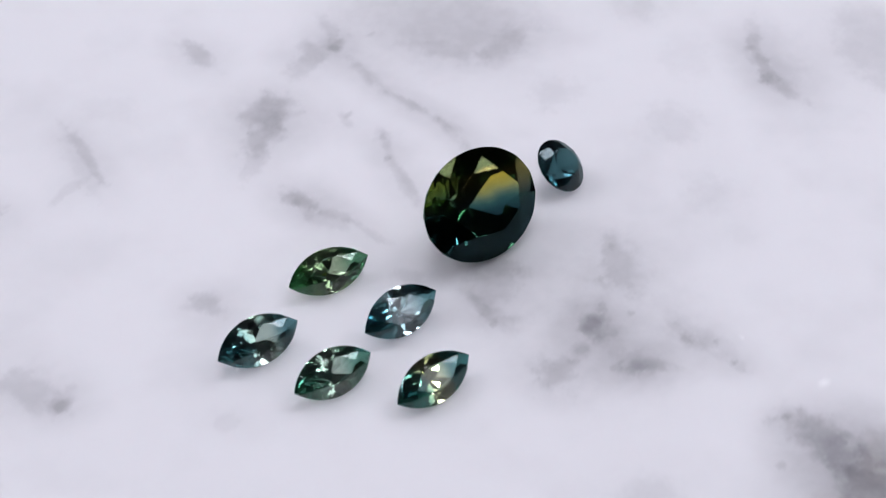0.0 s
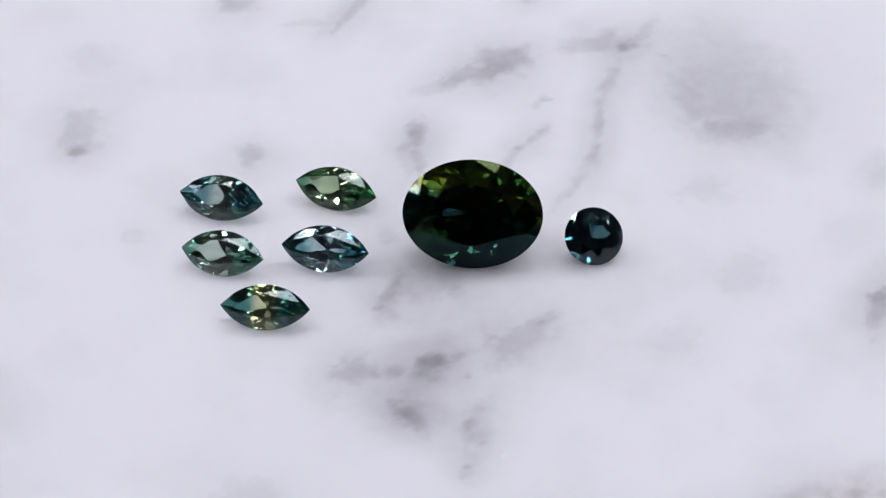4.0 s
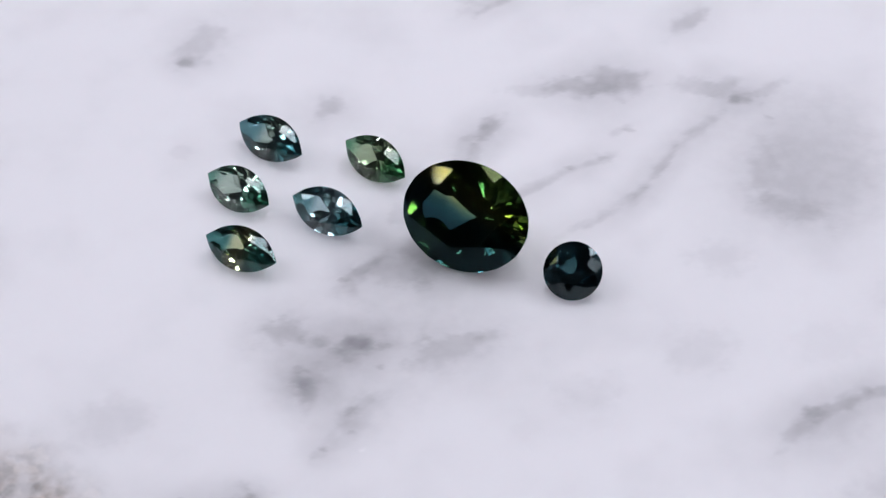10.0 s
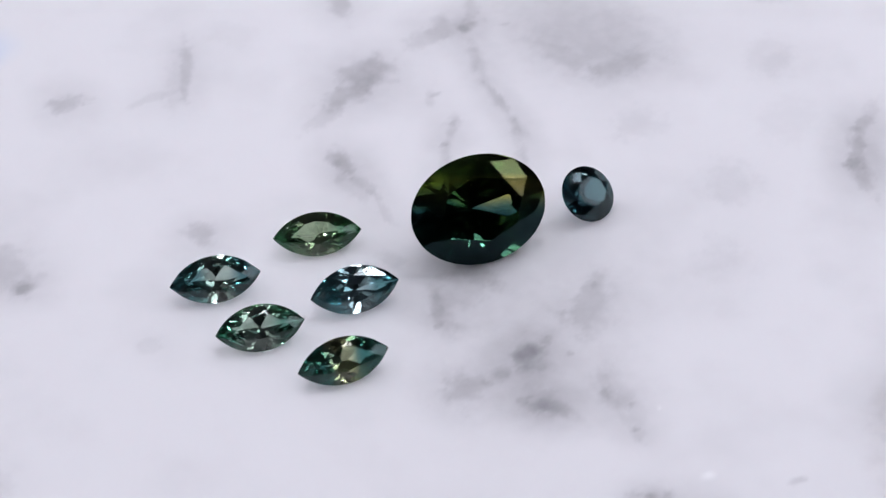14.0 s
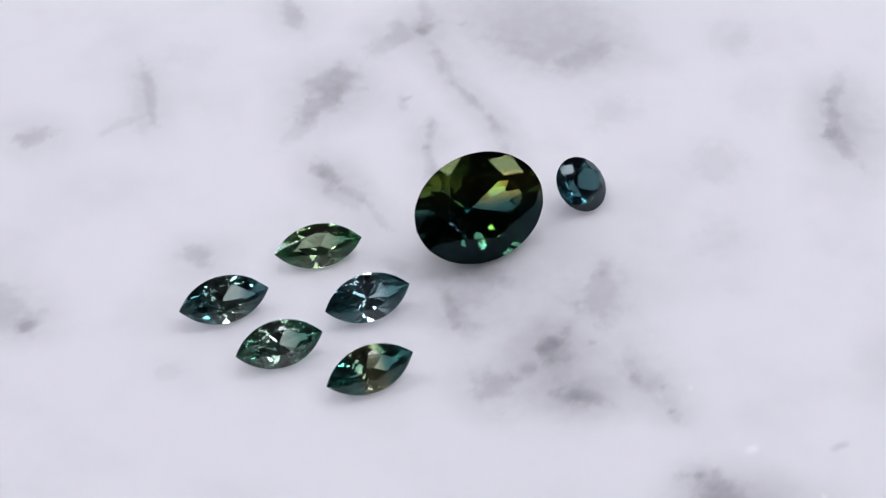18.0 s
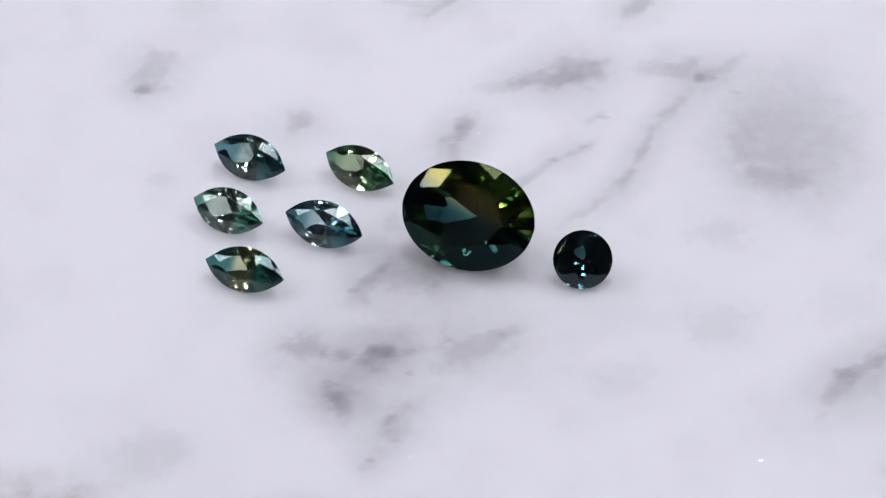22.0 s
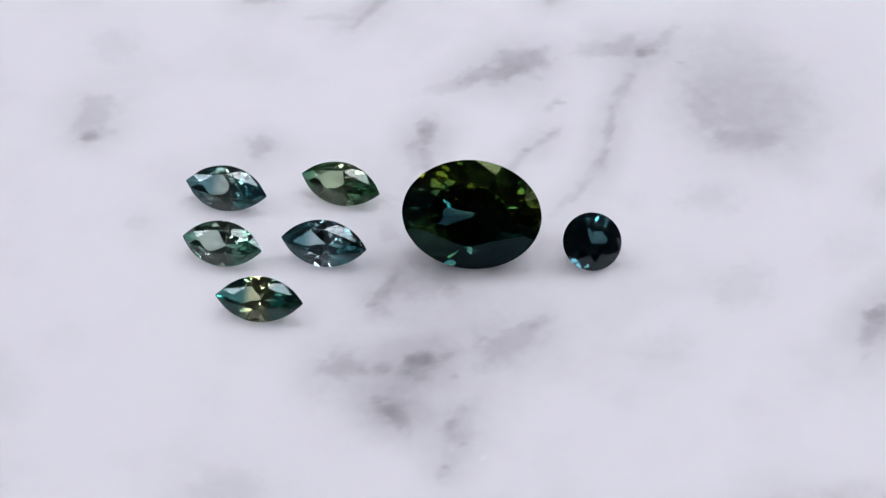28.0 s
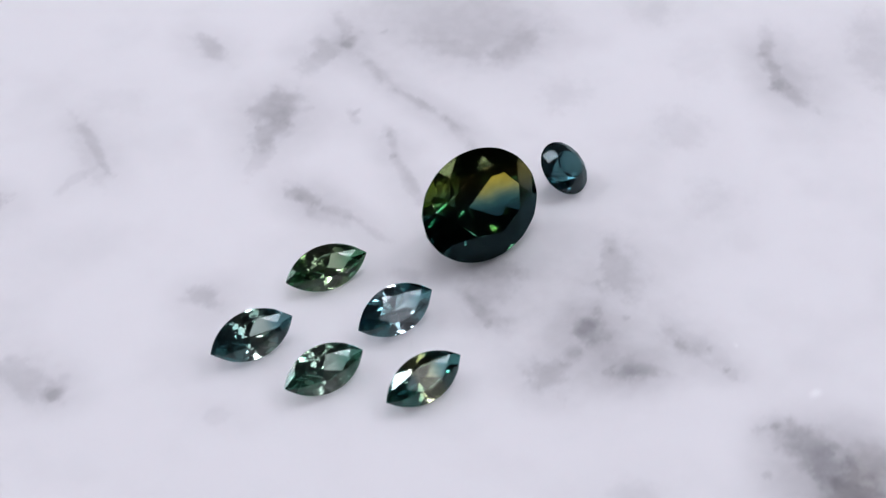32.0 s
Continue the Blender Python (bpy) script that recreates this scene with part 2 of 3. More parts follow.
def lay_veins_and_shade(v):
    v.vein(0.8, -17.4, 94, 0.91, 0.61, 0.20)
    v.vein(1.1, -12.4, 49, 1.28, 0.61, 0.22)
    v.vein(25.1, -20.0, 36, 1.10, 0.82, 0.12)
    v.vein(21.4, -23.5, 43, 2.68, 1.16, 0.08)
    v.vein(0.9, -12.3, 4, 1.12, 0.60, 0.25)
    v.vein(-3.5, -6.0, -86, 1.98, 0.42, 0.12)
    v.vein(-1.5, -4.0, -26, 0.97, 0.54, 0.12)
    v.vein(-2.7, -8.3, -62, 0.88, 0.36, 0.12)
    v.vein(-1.2, -6.2, -27, 6.47, 3.27, 0.09)
    v.vein(0.5, -14.5, -32, 7.59, 4.75, 0.06)
    v.vein(3.0, -12.2, 44, 10.37, 5.28, 0.06)
    v.vein(14.8, 21.0, -31, 7.42, 5.02, 0.10)
    v.vein(-23.9, 24.1, 7, 1.52, 1.02, 0.40)
    v.vein(-14.8, 25.2, 81, 3.98, 0.40, 0.24)
    v.vein(-17.6, 22.5, 10, 2.24, 0.46, 0.13)
    v.vein(-1.8, 20.4, 28, 2.40, 1.75, 0.44)
    v.vein(-3.6, 18.6, 36, 2.60, 1.20, 0.20)
    v.vein(-3.3, 18.8, 36, 2.57, 1.09, 0.16)
    v.vein(-5.7, 16.6, 35, 2.10, 0.78, 0.18)
    v.vein(4.6, 23.9, 16, 2.79, 1.16, 0.22)
    v.vein(7.0, 23.9, 9, 0.66, 0.55, 0.38)
    v.vein(6.7, 19.3, -91, 3.59, 0.36, 0.09)
    v.vein(15.3, 21.4, -56, 7.36, 4.19, 0.16)
    v.vein(12.6, 18.3, -56, 3.28, 0.83, 0.14)
    v.vein(16.2, 15.6, -3, 2.92, 0.95, 0.17)
    v.vein(-5.9, 10.7, -64, 1.59, 0.63, 0.34)
    v.vein(-5.3, 8.2, -76, 2.14, 0.42, 0.26)
    v.vein(-4.5, 4.9, -75, 1.79, 0.36, 0.16)
    v.vein(7.3, 10.5, -82, 1.39, 0.31, 0.17)
    v.vein(6.8, 7.6, -103, 2.01, 0.26, 0.12)
    v.vein(1.9, 10.7, -62, 0.43, 0.30, 0.18)
    v.vein(-5.4, -0.5, -79, 1.15, 0.59, 0.18)
    v.vein(-3.2, -7.0, 95, 1.94, 0.70, 0.22)
    v.vein(-1.3, -4.7, 37, 2.80, 1.64, 0.26)
    v.vein(-0.0, -4.1, 108, 1.69, 0.76, 0.23)
    v.vein(0.9, -12.6, 35, 1.40, 1.05, 0.52)
    v.vein(0.9, -12.2, 21, 0.91, 0.64, 0.26)
    v.vein(-4.0, -14.5, 10, 1.49, 1.03, 0.31)
    v.vein(-1.6, -13.9, 24, 0.84, 0.63, 0.26)
    v.vein(0.5, -17.3, -41, 1.90, 0.62, 0.39)
    v.vein(0.4, -17.1, -46, 0.77, 0.44, 0.23)
    v.vein(4.7, -18.5, -78, 3.02, 0.41, 0.10)
    v.vein(5.9, -9.1, 58, 2.37, 1.04, 0.22)
    v.vein(3.9, -9.4, -76, 0.85, 0.34, 0.18)
    v.vein(15.9, -8.0, -27, 2.21, 1.75, 0.06)
    v.vein(19.1, -0.1, 5, 2.39, 2.35, 0.07)
    v.vein(15.3, 8.2, -5, 2.23, 1.45, 0.08)
    v.vein(31.0, 3.8, -135, 2.42, 0.63, 0.17)
    v.vein(29.1, 0.9, -110, 2.33, 0.66, 0.20)
    v.vein(28.5, -2.2, -90, 2.21, 0.79, 0.18)
    v.vein(31.3, 0.8, -120, 3.81, 1.95, 0.06)
    v.vein(37.1, -2.8, -120, 5.31, 2.55, 0.22)
    v.vein(31.1, 21.2, -9, 2.31, 1.64, 0.14)
    v.vein(27.8, 12.4, 41, 1.57, 0.98, 0.08)
    v.vein(-33.0, 27.4, 6, 1.72, 1.15, 0.10)
    v.vein(-32.6, 15.0, 39, 1.94, 2.26, 0.10)
    v.vein(-30.7, 7.0, 34, 2.20, 1.85, 0.11)
    v.vein(-29.3, 4.4, 7, 1.10, 0.79, 0.16)
    v.vein(-17.1, 6.2, 45, 1.07, 0.90, 0.13)
    v.vein(-22.4, -4.2, 41, 0.90, 0.67, 0.10)
    v.vein(-28.4, -20.8, 44, 1.42, 0.70, 0.30)
    v.vein(4.9, -28.5, -67, 2.25, 1.33, 0.30)
    v.vein(4.4, -32.5, -93, 2.45, 1.47, 0.42)
    v.vein(4.6, -34.2, -100, 1.87, 1.21, 0.34)
    v.vein(4.3, -26.8, -15, 0.62, 0.35, 0.20)
    v.vein(-30.5, 6.4, -82, 2.86, 1.33, 0.16)
    v.vein(-29.9, 4.2, -19, 0.79, 0.59, 0.20)
    v.vein(-1.7, 29.8, -84, 2.37, 0.83, 0.20)
    v.vein(6.4, 19.1, -89, 2.71, 0.40, 0.14)
    v.vein(6.6, 15.0, -85, 1.94, 0.35, 0.20)
    v.vein(6.9, 11.3, -86, 2.32, 0.34, 0.15)
    v.vein(2.1, 16.1, -106, 1.04, 0.33, 0.16)
    v.vein(2.4, 11.7, -118, 1.66, 0.36, 0.14)
    v.vein(1.0, 7.8, -107, 2.02, 0.32, 0.12)
    v.vein(-3.5, -7.0, -94, 1.96, 0.44, 0.13)
    v.vein(4.9, -17.0, -93, 1.59, 0.34, 0.16)
    v.vein(5.4, -21.0, -41, 0.49, 0.26, 0.22)
    v.vein(0.6, -17.7, -48, 2.10, 0.59, 0.14)
    v.vein(-17.5, 5.9, -67, 1.38, 0.75, 0.10)
    v.vein(-10.4, 28.6, -42, 2.15, 1.54, 0.06)
    v.vein(28.0, -7.1, -48, 2.48, 1.67, 0.04)
    v.vein(-5.9, 7.7, 101, 2.21, 0.64, 0.16)
    v.vein(-6.0, 10.8, 94, 2.05, 0.75, 0.24)
    v.vein(0.7, 7.6, 73, 3.84, 0.45, 0.18)
    v.vein(2.6, 12.3, 70, 1.48, 0.46, 0.12)
    v.vein(6.0, 6.1, 69, 2.34, 0.43, 0.15)
    v.vein(6.9, 10.5, 80, 2.14, 0.42, 0.12)
    v.vein(6.5, 15.0, 97, 3.26, 0.45, 0.17)
    v.vein(6.3, 20.1, 76, 2.32, 0.38, 0.12)
    v.vein(8.0, 26.4, 76, 1.62, 0.60, 0.24)
    v.vein(5.0, 24.3, 73, 1.66, 1.00, 0.18)
    v.vein(-1.6, 30.1, 88, 2.05, 0.62, 0.20)
    v.vein(-15.3, 25.0, 76, 4.16, 0.90, 0.13)
    v.vein(14.9, 18.7, 75, 4.95, 4.07, 0.10)
    v.vein(16.3, 15.5, 25, 2.77, 1.41, 0.10)
    v.vein(18.3, 16.3, 34, 1.02, 0.66, 0.08)
    v.vein(4.9, -30.1, 85, 2.37, 1.41, 0.34)
    v.vein(6.9, -33.4, 115, 2.23, 1.60, 0.38)
    v.vein(-37.8, -14.8, 72, 2.09, 0.87, 0.16)
    v.vein(-33.6, -14.3, 75, 1.35, 0.75, 0.10)
    v.vein(-28.3, -21.6, 57, 2.43, 0.59, 0.24)
    v.vein(-26.4, -24.0, 111, 1.29, 0.78, 0.14)
    v.vein(-17.1, 5.7, 93, 1.61, 0.66, 0.20)
    v.vein(0.9, -17.2, 102, 1.64, 0.97, 0.26)
    v.vein(1.0, -13.5, 73, 2.90, 0.99, 0.21)
    v.vein(-4.0, -14.6, 74, 1.81, 1.17, 0.16)
    v.vein(5.6, -18.4, 93, 2.99, 0.58, 0.14)
    v.vein(5.0, -18.2, 88, 1.09, 0.79, 0.16)
    v.vein(6.5, -9.2, 67, 3.09, 1.36, 0.17)
    v.vein(15.3, 8.9, 54, 2.06, 1.49, 0.05)
    v.vein(19.4, 0.2, 72, 2.31, 1.49, 0.07)
    v.vein(16.2, -6.8, 62, 1.87, 1.25, 0.06)
    v.vein(14.5, -11.9, 72, 1.20, 0.75, 0.04)
    v.vein(27.5, 12.9, 62, 2.75, 1.85, 0.09)
    v.vein(25.9, 5.4, 54, 2.90, 1.82, 0.06)
    v.vein(-7.3, -26.7, 102, 2.34, 1.93, 0.07)
    v.vein(28.2, -2.2, 87, 2.14, 0.64, 0.20)
    v.vein(29.1, 0.9, 64, 2.00, 0.57, 0.28)
    v.vein(30.5, 3.2, 51, 1.42, 0.55, 0.22)
    v.vein(29.7, -0.7, 77, 1.97, 1.56, 0.10)
    v.vein(-7.1, -27.2, 61, 2.70, 2.19, 0.10)
    v.vein(5.4, -21.4, 74, 0.75, 0.53, 0.14)
    v.vein(-1.3, 20.9, 71, 1.75, 0.78, 0.14)
    v.vein(3.8, -34.6, 80, 2.40, 1.80, 0.95)
    v.vein(4.4, -30.2, 90, 2.20, 1.30, 0.35)
    v.vein(1.0, -35.2, 20, 1.60, 0.90, 0.35)
    # small dark specks with crisp edges
    for x, y, angle, along, across, dark in ((3.5, -13.4, 10, 0.32, 0.2, 0.26), (4.7, -17.6, 80, 0.55, 0.24, 0.30), (5.6, -18.8, 0, 0.30, 0.18, 0.30),
                                             (5.3, -21.1, -20, 0.34, 0.24, 0.42), (7.0, -7.5, 0, 0.30, 0.22, 0.26), (4.2, -9.4, 60, 0.42, 0.22, 0.26),
                                             (-3.6, -7.9, 40, 0.40, 0.30, 0.32), (-1.4, -13.9, 10, 0.55, 0.36, 0.30), (1.3, -13.9, 0, 0.40, 0.30, 0.24),
                                             (-0.5, -16.4, -20, 0.60, 0.36, 0.34), (2.3, -11.5, 30, 0.50, 0.26, 0.22), (6.7, 23.8, 0, 0.42, 0.34, 0.40),
                                             (1.6, 10.7, 40, 0.34, 0.26, 0.30), (2.7, 12.7, 60, 0.36, 0.24, 0.26), (2.6, 16.4, 30, 0.50, 0.24, 0.22),
                                             (4.4, -26.9, 10, 0.38, 0.22, 0.34), (1.2, -29.7, 0, 0.32, 0.24, 0.28), (13.3, -28.2, 0, 0.55, 0.28, 0.24),
                                             (-29.8, 4.1, 20, 0.45, 0.36, 0.36), (9.6, 23.6, 10, 0.40, 0.22, 0.22), (-6.3, 10.9, 0, 0.50, 0.40, 0.26)):
        f = np.clip((1.25 - v.ring(x, y, angle, along, across) + 0.35 * v.worn) / 0.7, 0, 1)
        v.grey += dark * f * f * (3 - 2 * f)
    # soft shade round the stones, painted into the marble's grey
    v.grey += 0.035 * v.spot(2.0, -5.0, 10, 15.0, 10.0)
    # wider grey about two of the brown patches
    v.grey += 0.11 * v.spot(24.5, -24.0, 45, 9.0, 5.5) + 0.10 * v.spot(5.0, -31.8, 0, 8.0, 4.0)
    v.blue += 1.3 * v.spot(-30.4, 32.4, 20, 3.6, 2.6)
    # pale crystals, placed where they glint; the glint is in the colour
    for x, y, r in ((8.2, -26.2, 0.42), (7.3, -19.6, 0.18), (10.3, -31.4, 0.25), (10.1, -32.8, 0.25)):
        v.pale += 0.6 * v.spot(x, y, 30, r, r * 0.8)
    v.rust += 1.1 * v.spot(26.6, -25.2, 48, 9.6, 5.0) + 0.75 * v.spot(-7.2, -35.3, -5, 8.0, 4.2) + 0.35 * v.spot(-2.5, -34.6, 0, 5.0, 2.4) + 0.28 * v.spot(6.2, -33.2, 20, 2.6, 1.5)


def marble_slab():
    """A square slab; its top is a fine sheet that carries the veins, its edges are rounded."""
    half, fine = 0.088, np.arange(-46.0, 46.01, 0.23) * MM
    rim = [(half, -0.010), (half, -0.0012), (half - 0.0004, -0.0004), (half - 0.0012, 0.0), (0.07, 0.0), (0.055, 0.0)]
    line = np.array([-x for x, _ in rim] + list(fine) + [x for x, _ in rim[::-1]])
    drop = np.array([z for _, z in rim] + [0.0] * len(fine) + [z for _, z in rim[::-1]])
    n = len(line)
    gx, gy = np.meshgrid(line, line, indexing="ij")
    gz = np.minimum.outer(drop, drop)
    places = np.stack([gx, gy, gz], -1).reshape(-1, 3)
    i, j = np.meshgrid(np.arange(n - 1), np.arange(n - 1), indexing="ij")
    a = (i * n + j).ravel()
    faces = np.stack([a, a + n, a + n + 1, a + 1], -1)
    under = [k * n for k in range(n)] + [(n - 1) * n + k for k in range(1, n)] + [k * n + n - 1 for k in range(n - 2, -1, -1)] + list(range(n - 2, 0, -1))
    data = bpy.data.meshes.new("marble_slab")
    data.from_pydata(places.tolist(), [], faces.tolist() + [under[::-1]])
    data.materials.append(MARBLE)
    v = Veins(places[:, 0] / MM, places[:, 1] / MM)
    lay_veins_and_shade(v)
    data.attributes.new("vein", "FLOAT", "POINT").data.foreach_set("value", v.grey.astype(np.float32))
    stains = np.stack([v.blue, v.rust, v.pale], -1).astype(np.float32)
    data.attributes.new("stain", "FLOAT_VECTOR", "POINT").data.foreach_set("vector", stains.ravel())
    ob = new("marble_slab", data)
    return tagged(ob, "polished white marble slab with soft grey veins, turning slowly", "slab")


SLAB = marble_slab()


# ---- cut stones ----
def outline(shape, a, b, n=96):
    if shape == "marquise":
        r = (a * a + b * b) / (2 * b)
        half = math.asin(a / r)
        up = [(r * math.sin(half - 2 * half * i / (n // 2)), r * math.cos(half - 2 * half * i / (n // 2)) - (r - b)) for i in range(n // 2)]
        return up + [(-x, -y) for x, y in up]
    return [(a * math.cos(2 * math.pi * i / n), b * math.sin(2 * math.pi * i / n)) for i in range(n)]


def girdle_stops(shape, a, b, quarter=0.50):
    """Sixteen places on the girdle, each with the way along it: where the mains touch (even) and the halves meet (odd)."""
    stops = []
    if shape == "marquise":
        r = (a * a + b * b) / (2 * b)
        runs = (1.0, 0.5 + quarter / 2, quarter, quarter / 2, 0.0, -quarter / 2, -quarter, -0.5 - quarter / 2)
        for side in (1, -1):
            for k in runs:
                x = k * a
                y = math.sqrt(r * r - x * x) - (r - b)
                way = Vector((0, 1, 0)) if k == 1.0 else Vector((-(y + r - b), x, 0)).normalized()
                stops.append((Vector((x * side, y * side, 0)), way * side))
        return stops
    for i in range(16):
        f = math.pi * i / 8
        stops.append((Vector((a * math.cos(f), b * math.sin(f), 0)), Vector((-a * math.sin(f), b * math.cos(f), 0)).normalized()))
    return stops


def cut_stone(shape, long, wide, crown, pavilion, girdle, table=0.58, halves=0.76, stars=0.55, rough_cut=1.0, tiers=()):
    """A brilliant-cut stone in millimetres, as a convex solid of flat facets: the girdle's plane is z = 0. halves: how far the lower
    halves run from the girdle to the culet; stars: where the star facets end; tiers: (share of the radius, lift) of added facets that
    blunt the keel; rough_cut: how far a hand-cut facet strays."""
    a, b = long / 2, wide / 2
    luck = random.Random(round(long * 100 + wide * 10))
    stops = girdle_stops(shape, a, b, luck.uniform(0.46, 0.54))
    n = len(stops)
    g = girdle / 2
    culet = Vector((luck.uniform(-0.02, 0.02) * a, luck.uniform(-0.02, 0.02) * b, -g - pavilion))
    planes = []

    def plane(p, q, r, stray=0.0):
        no = (q - p).cross(r - p).normalized()
        mid = (p + q + r) / 3
        if no.dot(mid) < 0:
            no = -no
        if stray:
            no = (no + Vector([luck.uniform(-1, 1) for _ in range(3)]) * 0.009 * stray * rough_cut).normalized()
        planes.append((p.copy(), no))
        return p.copy(), no

    def ridge(one, two, z):
        """Where two facets' planes meet at the height z."""
        (p, u), (q, v) = one, two
        m = Matrix(((u.x, u.y), (v.x, v.y)))
        return Vector((*(m.inverted() @ Vector((u.dot(p) - u.z * z, v.dot(q) - v.z * z))), z))

    up, down = Vector((0, 0, g)), Vector((0, 0, -g))
    low_mains, high_mains = {}, {}
    for i in range(0, n, 2):
        at, way = stops[i]
        low_mains[i] = plane(at + down, at + down + way, culet)
        high_mains[i] = plane(at + up, at + up + way, at * table + Vector((0, 0, g + crown)))
    for i in range(0, n, 2):
        j, k = i + 1, (i + 2) % n
        h = stops[j][0]
        share = 1 - halves + luck.uniform(-0.03, 0.03) * rough_cut
        foot = culet.lerp(ridge(low_mains[i], low_mains[k], -g), share)
        for end in (i, k):
            plane(stops[end][0] + down, h + down, foot, 0.8)
        foot, head = ridge(high_mains[i], high_mains[k], g), ridge(high_mains[i], high_mains[k], g + crown)
        turn = foot.lerp(head, stars + luck.uniform(-0.03, 0.03) * rough_cut)
        for end in (i, k):
            plane(stops[end][0] + up, h + up, turn, 0.4)
        plane(stops[i][0] * table + Vector((0, 0, g + crown)), stops[k][0] * table + Vector((0, 0, g + crown)), turn)
    for share, lift in tiers:
        # short facets round the culet, flatter than the mains
        for i in range(n):
            at, way = stops[i]
            rim = at * share + Vector((0, 0, culet.z + (pavilion * share)))
            plane(rim, rim + way, culet + Vector((0, 0, pavilion * lift)), 0.8)
    rim = outline(shape, a, b)
    bm = bmesh.new()
    top = [bm.verts.new((x, y, g + crown)) for x, y in rim]
    low = [bm.verts.new((x, y, -g - pavilion * 1.1)) for x, y in rim]
    bm.faces.new(top)
    bm.faces.new(low[::-1])
    for i in range(len(rim)):
        bm.faces.new((top[i - 1], low[i - 1], low[i], top[i]))
    for co, no in planes:
        cut = bmesh.ops.bisect_plane(bm, geom=bm.verts[:] + bm.edges[:] + bm.faces[:], dist=1e-5, plane_co=co, plane_no=no, clear_outer=True)
        edges = [e for e in cut["geom_cut"] if isinstance(e, bmesh.types.BMEdge) and e.is_boundary]
        if len(edges) > 2:
            bmesh.ops.contextual_create(bm, geom=edges)
    bmesh.ops.remove_doubles(bm, verts=bm.verts[:], dist=2e-4)
    bmesh.ops.recalc_face_normals(bm, faces=bm.faces[:])
    # the facet edges of the crown are a trace rounded and catch the light
    bm.normal_update()
    sharp = [e for e in bm.edges if len(e.link_faces) == 2 and all(f.normal.z > 0.08 for f in e.link_faces)]
    bmesh.ops.bevel(bm, geom=sharp, offset=0.008, segments=1, affect="EDGES")
    bm.normal_update()
    return bm


def section(bm, keep):
    """A copy of those faces that keep() accepts."""
    piece = bm.copy()
    bmesh.ops.delete(piece, geom=[f for f in piece.faces if not keep(f)], context="FACES")
    bmesh.ops.scale(piece, vec=(MM, MM, MM), verts=piece.verts[:])
    return piece


MOVING = []


def flecks(long, wide, pavilion, count):
    """Tiny mineral flecks inside a stone, each a flat eight-sided grain; pale, to stand in for small white glints too.
    """
    luck = random.Random(round(long * 1000 + wide * 77))
    bm = bmesh.new()
    while count:
        x, y, z = luck.uniform(-0.45, 0.45) * long, luck.uniform(-0.45, 0.45) * wide, luck.uniform(-0.7, 0.0) * pavilion
        if abs(2 * x / long) + (2 * y / wide) ** 2 - z / pavilion > 0.75:
            continue
        r = luck.uniform(0.018, 0.045) * (1.6 if luck.random() < 0.12 else 1.0)
        at = Matrix.Translation((x * MM, y * MM, z * MM)) @ Euler([luck.uniform(0, 3) for _ in range(3)]).to_matrix().to_4x4() @ Matrix.Diagonal((r * MM, r * MM * 0.8, r * MM * 0.25, 1))
        bmesh.ops.create_icosphere(bm, subdivisions=1, radius=1.0, matrix=at)
        count -= 1
    return bm


def gemstone(name, shape, long, wide, crown, pavilion, girdle, mat, rim_mat, x, y, tilt, bearing, spin, label, group, grains=16, **cut):
    """A stone that leans on its pavilion: tilt of its table from level and the bearing to which it faces, in degrees; x, y: the
    girdle's centre in millimetres. Its lowest point touches the slab."""
    bm = cut_stone(shape, long, wide, crown, pavilion, girdle, **cut)
    n = Vector((math.sin(radians(tilt)) * math.cos(radians(bearing)), math.sin(radians(tilt)) * math.sin(radians(bearing)), math.cos(radians(tilt))))
    u = Vector((math.cos(radians(spin)), math.sin(radians(spin)), 0))
    u = (u - n * u.dot(n)).normalized()
    v = n.cross(u)
    turn = Matrix((u, v, n)).transposed()
    low = min((turn @ w.co).z for w in bm.verts)
    at = Matrix.Translation((x * MM, y * MM, -low * MM + 0.00001)) @ turn.to_4x4()
    ob = new(name)
    ob.empty_display_size = 0.002
    tagged(ob, label, "gemstone", group)
    part("pavilion", section(bm, lambda f: f.normal.z < -0.08), mat, ob)
    part("girdle", section(bm, lambda f: abs(f.normal.z) <= 0.08), rim_mat, ob, "thin frosted girdle edge")
    crown_part = part("crown", section(bm, lambda f: 0.08 < f.normal.z < 0.999), mat, ob)
    part("table_facet", section(bm, lambda f: f.normal.z >= 0.999), mat, crown_part)
    bm.free()
    part("glint_flecks", flecks(long, wide, pavilion, grains), FLECK, ob, "tiny pale mineral flecks inside, also standing in for white glints")
    ob.matrix_world = at
    MOVING.append((ob, at))
    return ob


def girdle_material(name, colour):
    t = Tree(name)
    g = t.node("ShaderNodeBsdfGlass")
    g.inputs["IOR"].default_value, g.inputs["Roughness"].default_value = 1.77, 0.35
    f = t.noise(t.node("ShaderNodeTexCoord").outputs["Object"], 9000.0, 3.0)
    t.links.new(t.mix(f, tuple(c * 0.8 for c in colour), colour), g.inputs["Color"])
    return t.out(g.outputs[0])


RIM_DARK = girdle_material("frosted_dark_girdle", (0.25, 0.33, 0.30))
RIM_TEAL = girdle_material("frosted_teal_girdle", (0.42, 0.60, 0.58))

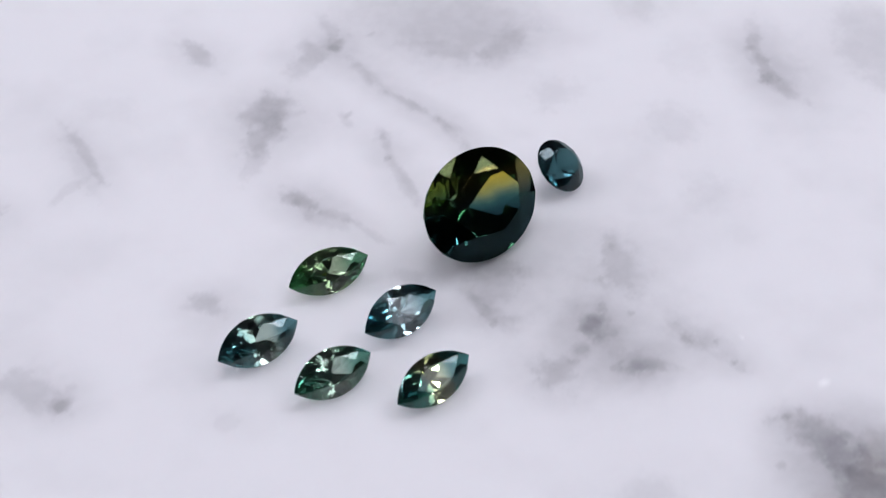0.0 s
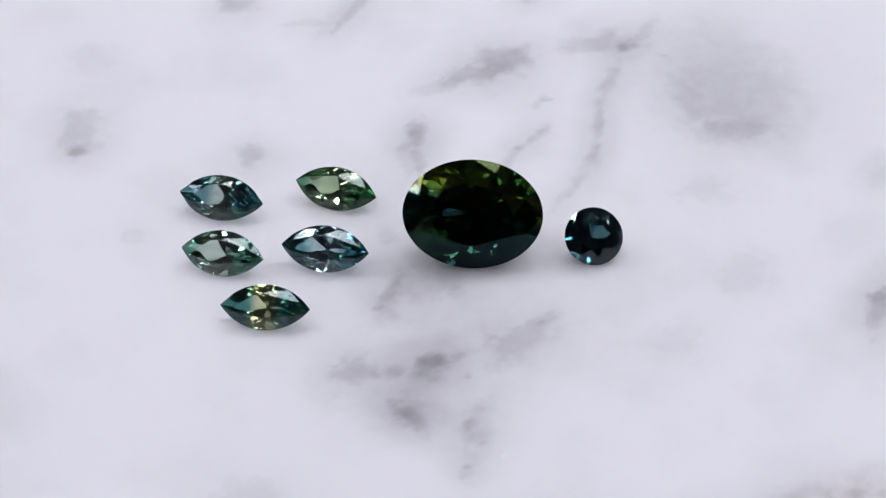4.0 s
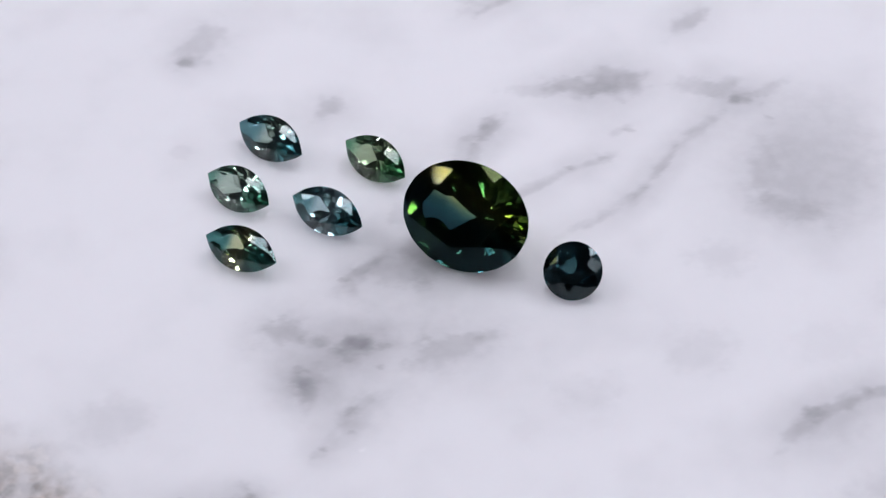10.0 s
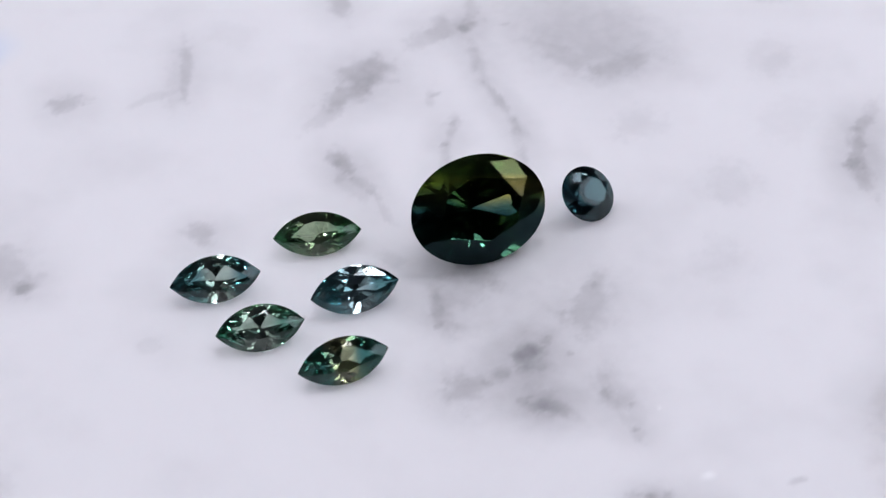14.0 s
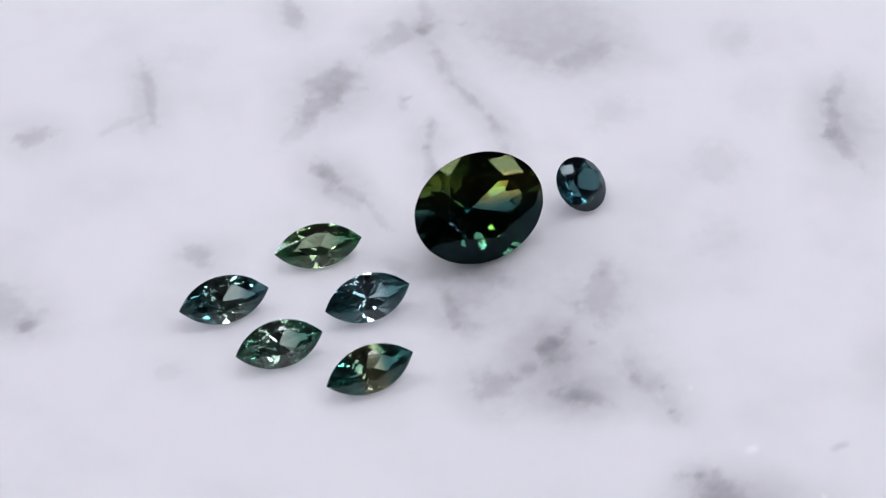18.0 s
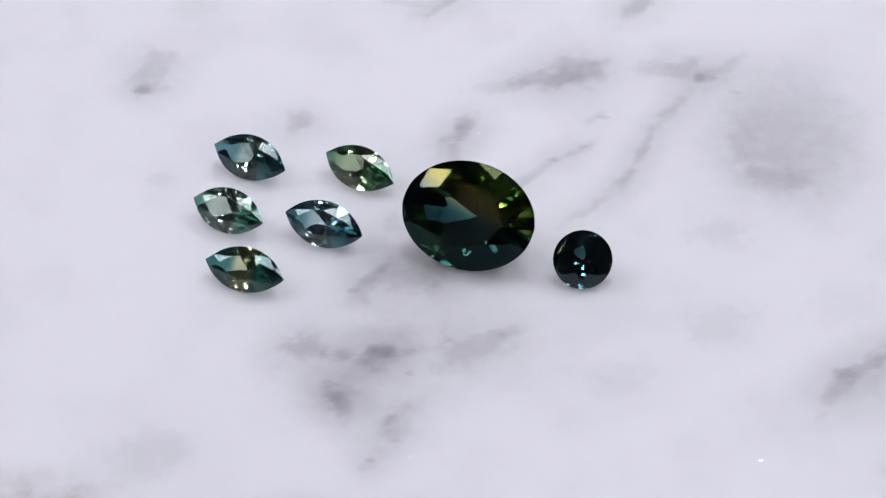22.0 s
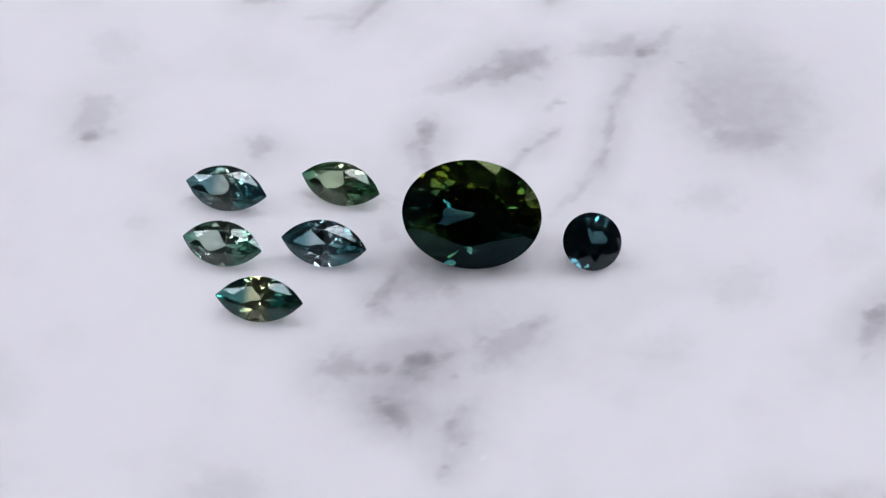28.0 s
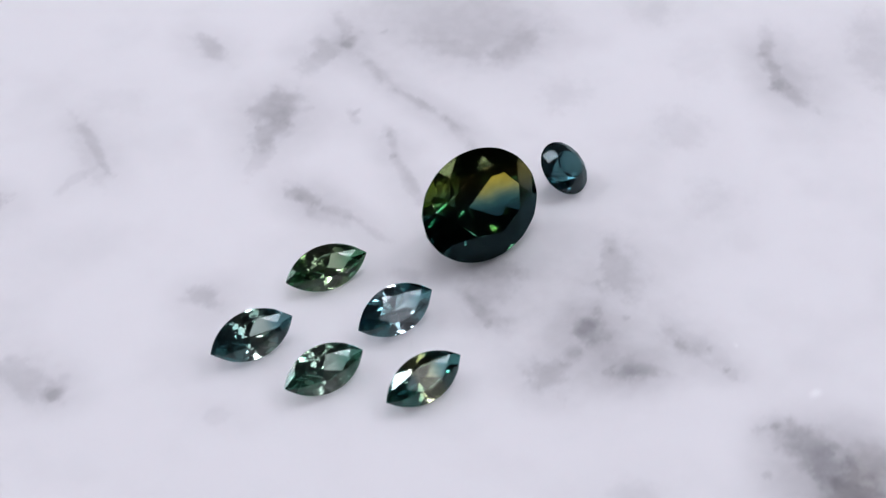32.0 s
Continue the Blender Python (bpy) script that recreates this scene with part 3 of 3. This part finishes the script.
# colours: at the low end and the high end of each stone
PARTI = gem_material("teal_to_olive_yellow_sapphire", (0.070, 0.225, 0.195), (0.72, 0.58, 0.07), 0.3, 0.75, 74, 1.1, (0.018, 0.060, 0.074), 1.0, (0.075, 0.115, 0.022))
INK_BLUE = gem_material("inky_blue_sapphire", (0.055, 0.145, 0.165), (0.09, 0.20, 0.215), 0, 0, 0, 1.0, None, 0.7)
BLUE_TEAL = gem_material("steel_blue_teal_sapphire", (0.15, 0.32, 0.345), (0.56, 0.68, 0.60), 0.3, 0, None, 1.5)
LEAF_GREEN = gem_material("grey_green_sapphire", (0.12, 0.33, 0.19), (0.50, 0.62, 0.42), -0.3, 0, None, 2.2)
SEA_GREEN = gem_material("sea_green_sapphire", (0.15, 0.36, 0.28), (0.62, 0.74, 0.64), -0.4, 0, None, 2.0)
BANDED = gem_material("teal_sapphire_with_olive_band", (0.09, 0.27, 0.26), (0.72, 0.76, 0.48), 0.0, 0, None, 1.2)
DENIM = gem_material("denim_blue_sapphire", (0.14, 0.32, 0.34), (0.52, 0.67, 0.69), 0.0, 0, None, 1.6)

# pale flecks: inclusions that also imitate tiny white flashes
FLECK = plain("pale_glint_fleck", (0.7, 0.72, 0.7), 0.15)
gemstone("oval_sapphire", "oval", 9.54, 7.33, 0.94, 4.643, 0.22, PARTI, RIM_DARK, 0.97, -0.83, 52.4, -84.1, 7.2,
         "large dark teal and olive yellow oval cut sapphire leaning on marble", "loose cut sapphires", 30, table=0.60, halves=0.74, stars=0.55, rough_cut=1.2, tiers=((0.5, 0.08),))
gemstone("round_sapphire", "round", 3.96, 3.96, 0.66, 1.76, 0.10, INK_BLUE, RIM_DARK, 9.06, 0.29, 41.8, -65.1, -5.7,
         "small round brilliant cut inky blue sapphire leaning on marble", "loose cut sapphires", 12, table=0.54, halves=0.8, rough_cut=2.5, tiers=((0.5, 0.06),))
for shade, long, wide, deep, x, y, tilt, bearing, spin, label, cut in (
        (BLUE_TEAL, 6.17, 3.20, 1.40, -17.24, -0.25, 39.8, -92.3, -2.4, "steel blue marquise cut sapphire with a greenish middle", dict(crown=0.60, table=0.55, halves=0.80, rough_cut=5.0)),
        (LEAF_GREEN, 6.07, 3.05, 1.30, -9.65, 2.34, 39.4, -96.2, -7.8, "dark leaf green marquise cut sapphire on marble", dict(crown=0.60, table=0.52, halves=0.80, rough_cut=6.0)),
        (SEA_GREEN, 5.91, 3.11, 1.30, -15.34, -5.85, 40.9, -92.9, -1.6, "pale sea green marquise cut sapphire on marble", dict(crown=0.62, table=0.54, halves=0.80, rough_cut=5.0)),
        (BANDED, 6.11, 3.05, 1.34, -10.86, -10.56, 40.1, -89.2, 5.7, "teal marquise cut sapphire with an olive yellow middle band", dict(crown=0.58, table=0.54, halves=0.82, rough_cut=5.0)),
        (DENIM, 6.07, 3.18, 1.46, -8.56, -4.19, 44.9, -87.4, 2.0, "denim blue marquise cut sapphire on marble", dict(crown=0.65, table=0.56, halves=0.80, rough_cut=5.0))):
    gemstone("marquise_sapphire", "marquise", long, wide, cut.pop("crown"), deep, 0.09, shade, RIM_TEAL, x, y, tilt, bearing, spin, label, "marquise cut sapphires", **cut)


# ---- the turning to and fro ----
TURNS = ((0.0, 37.0), (7.946, -66.9), (16.26, 43.7), (24.57, -64.75), (32.0, 34.65))


def swing(t):
    """The slab's bearing in degrees: even turning, eased round each change of direction."""
    angle = float(np.interp(t, [k for k, _ in TURNS], [d for _, d in TURNS]))
    for k, d in TURNS[1:-1]:
        if abs(t - k) < 0.2:
            angle += (1 if d < 0 else -1) * 13.2 * (0.2 - abs(t - k)) ** 2 / 0.4
    return angle


def motions():
    times = [0.2 * i for i in range(161)]
    for ob, at in [(SLAB, Matrix.Identity(4))] + MOVING:
        walk(ob, [(t, pose(0, 0, 0, 0, 0, swing(t)) @ at) for t in times])


motions()
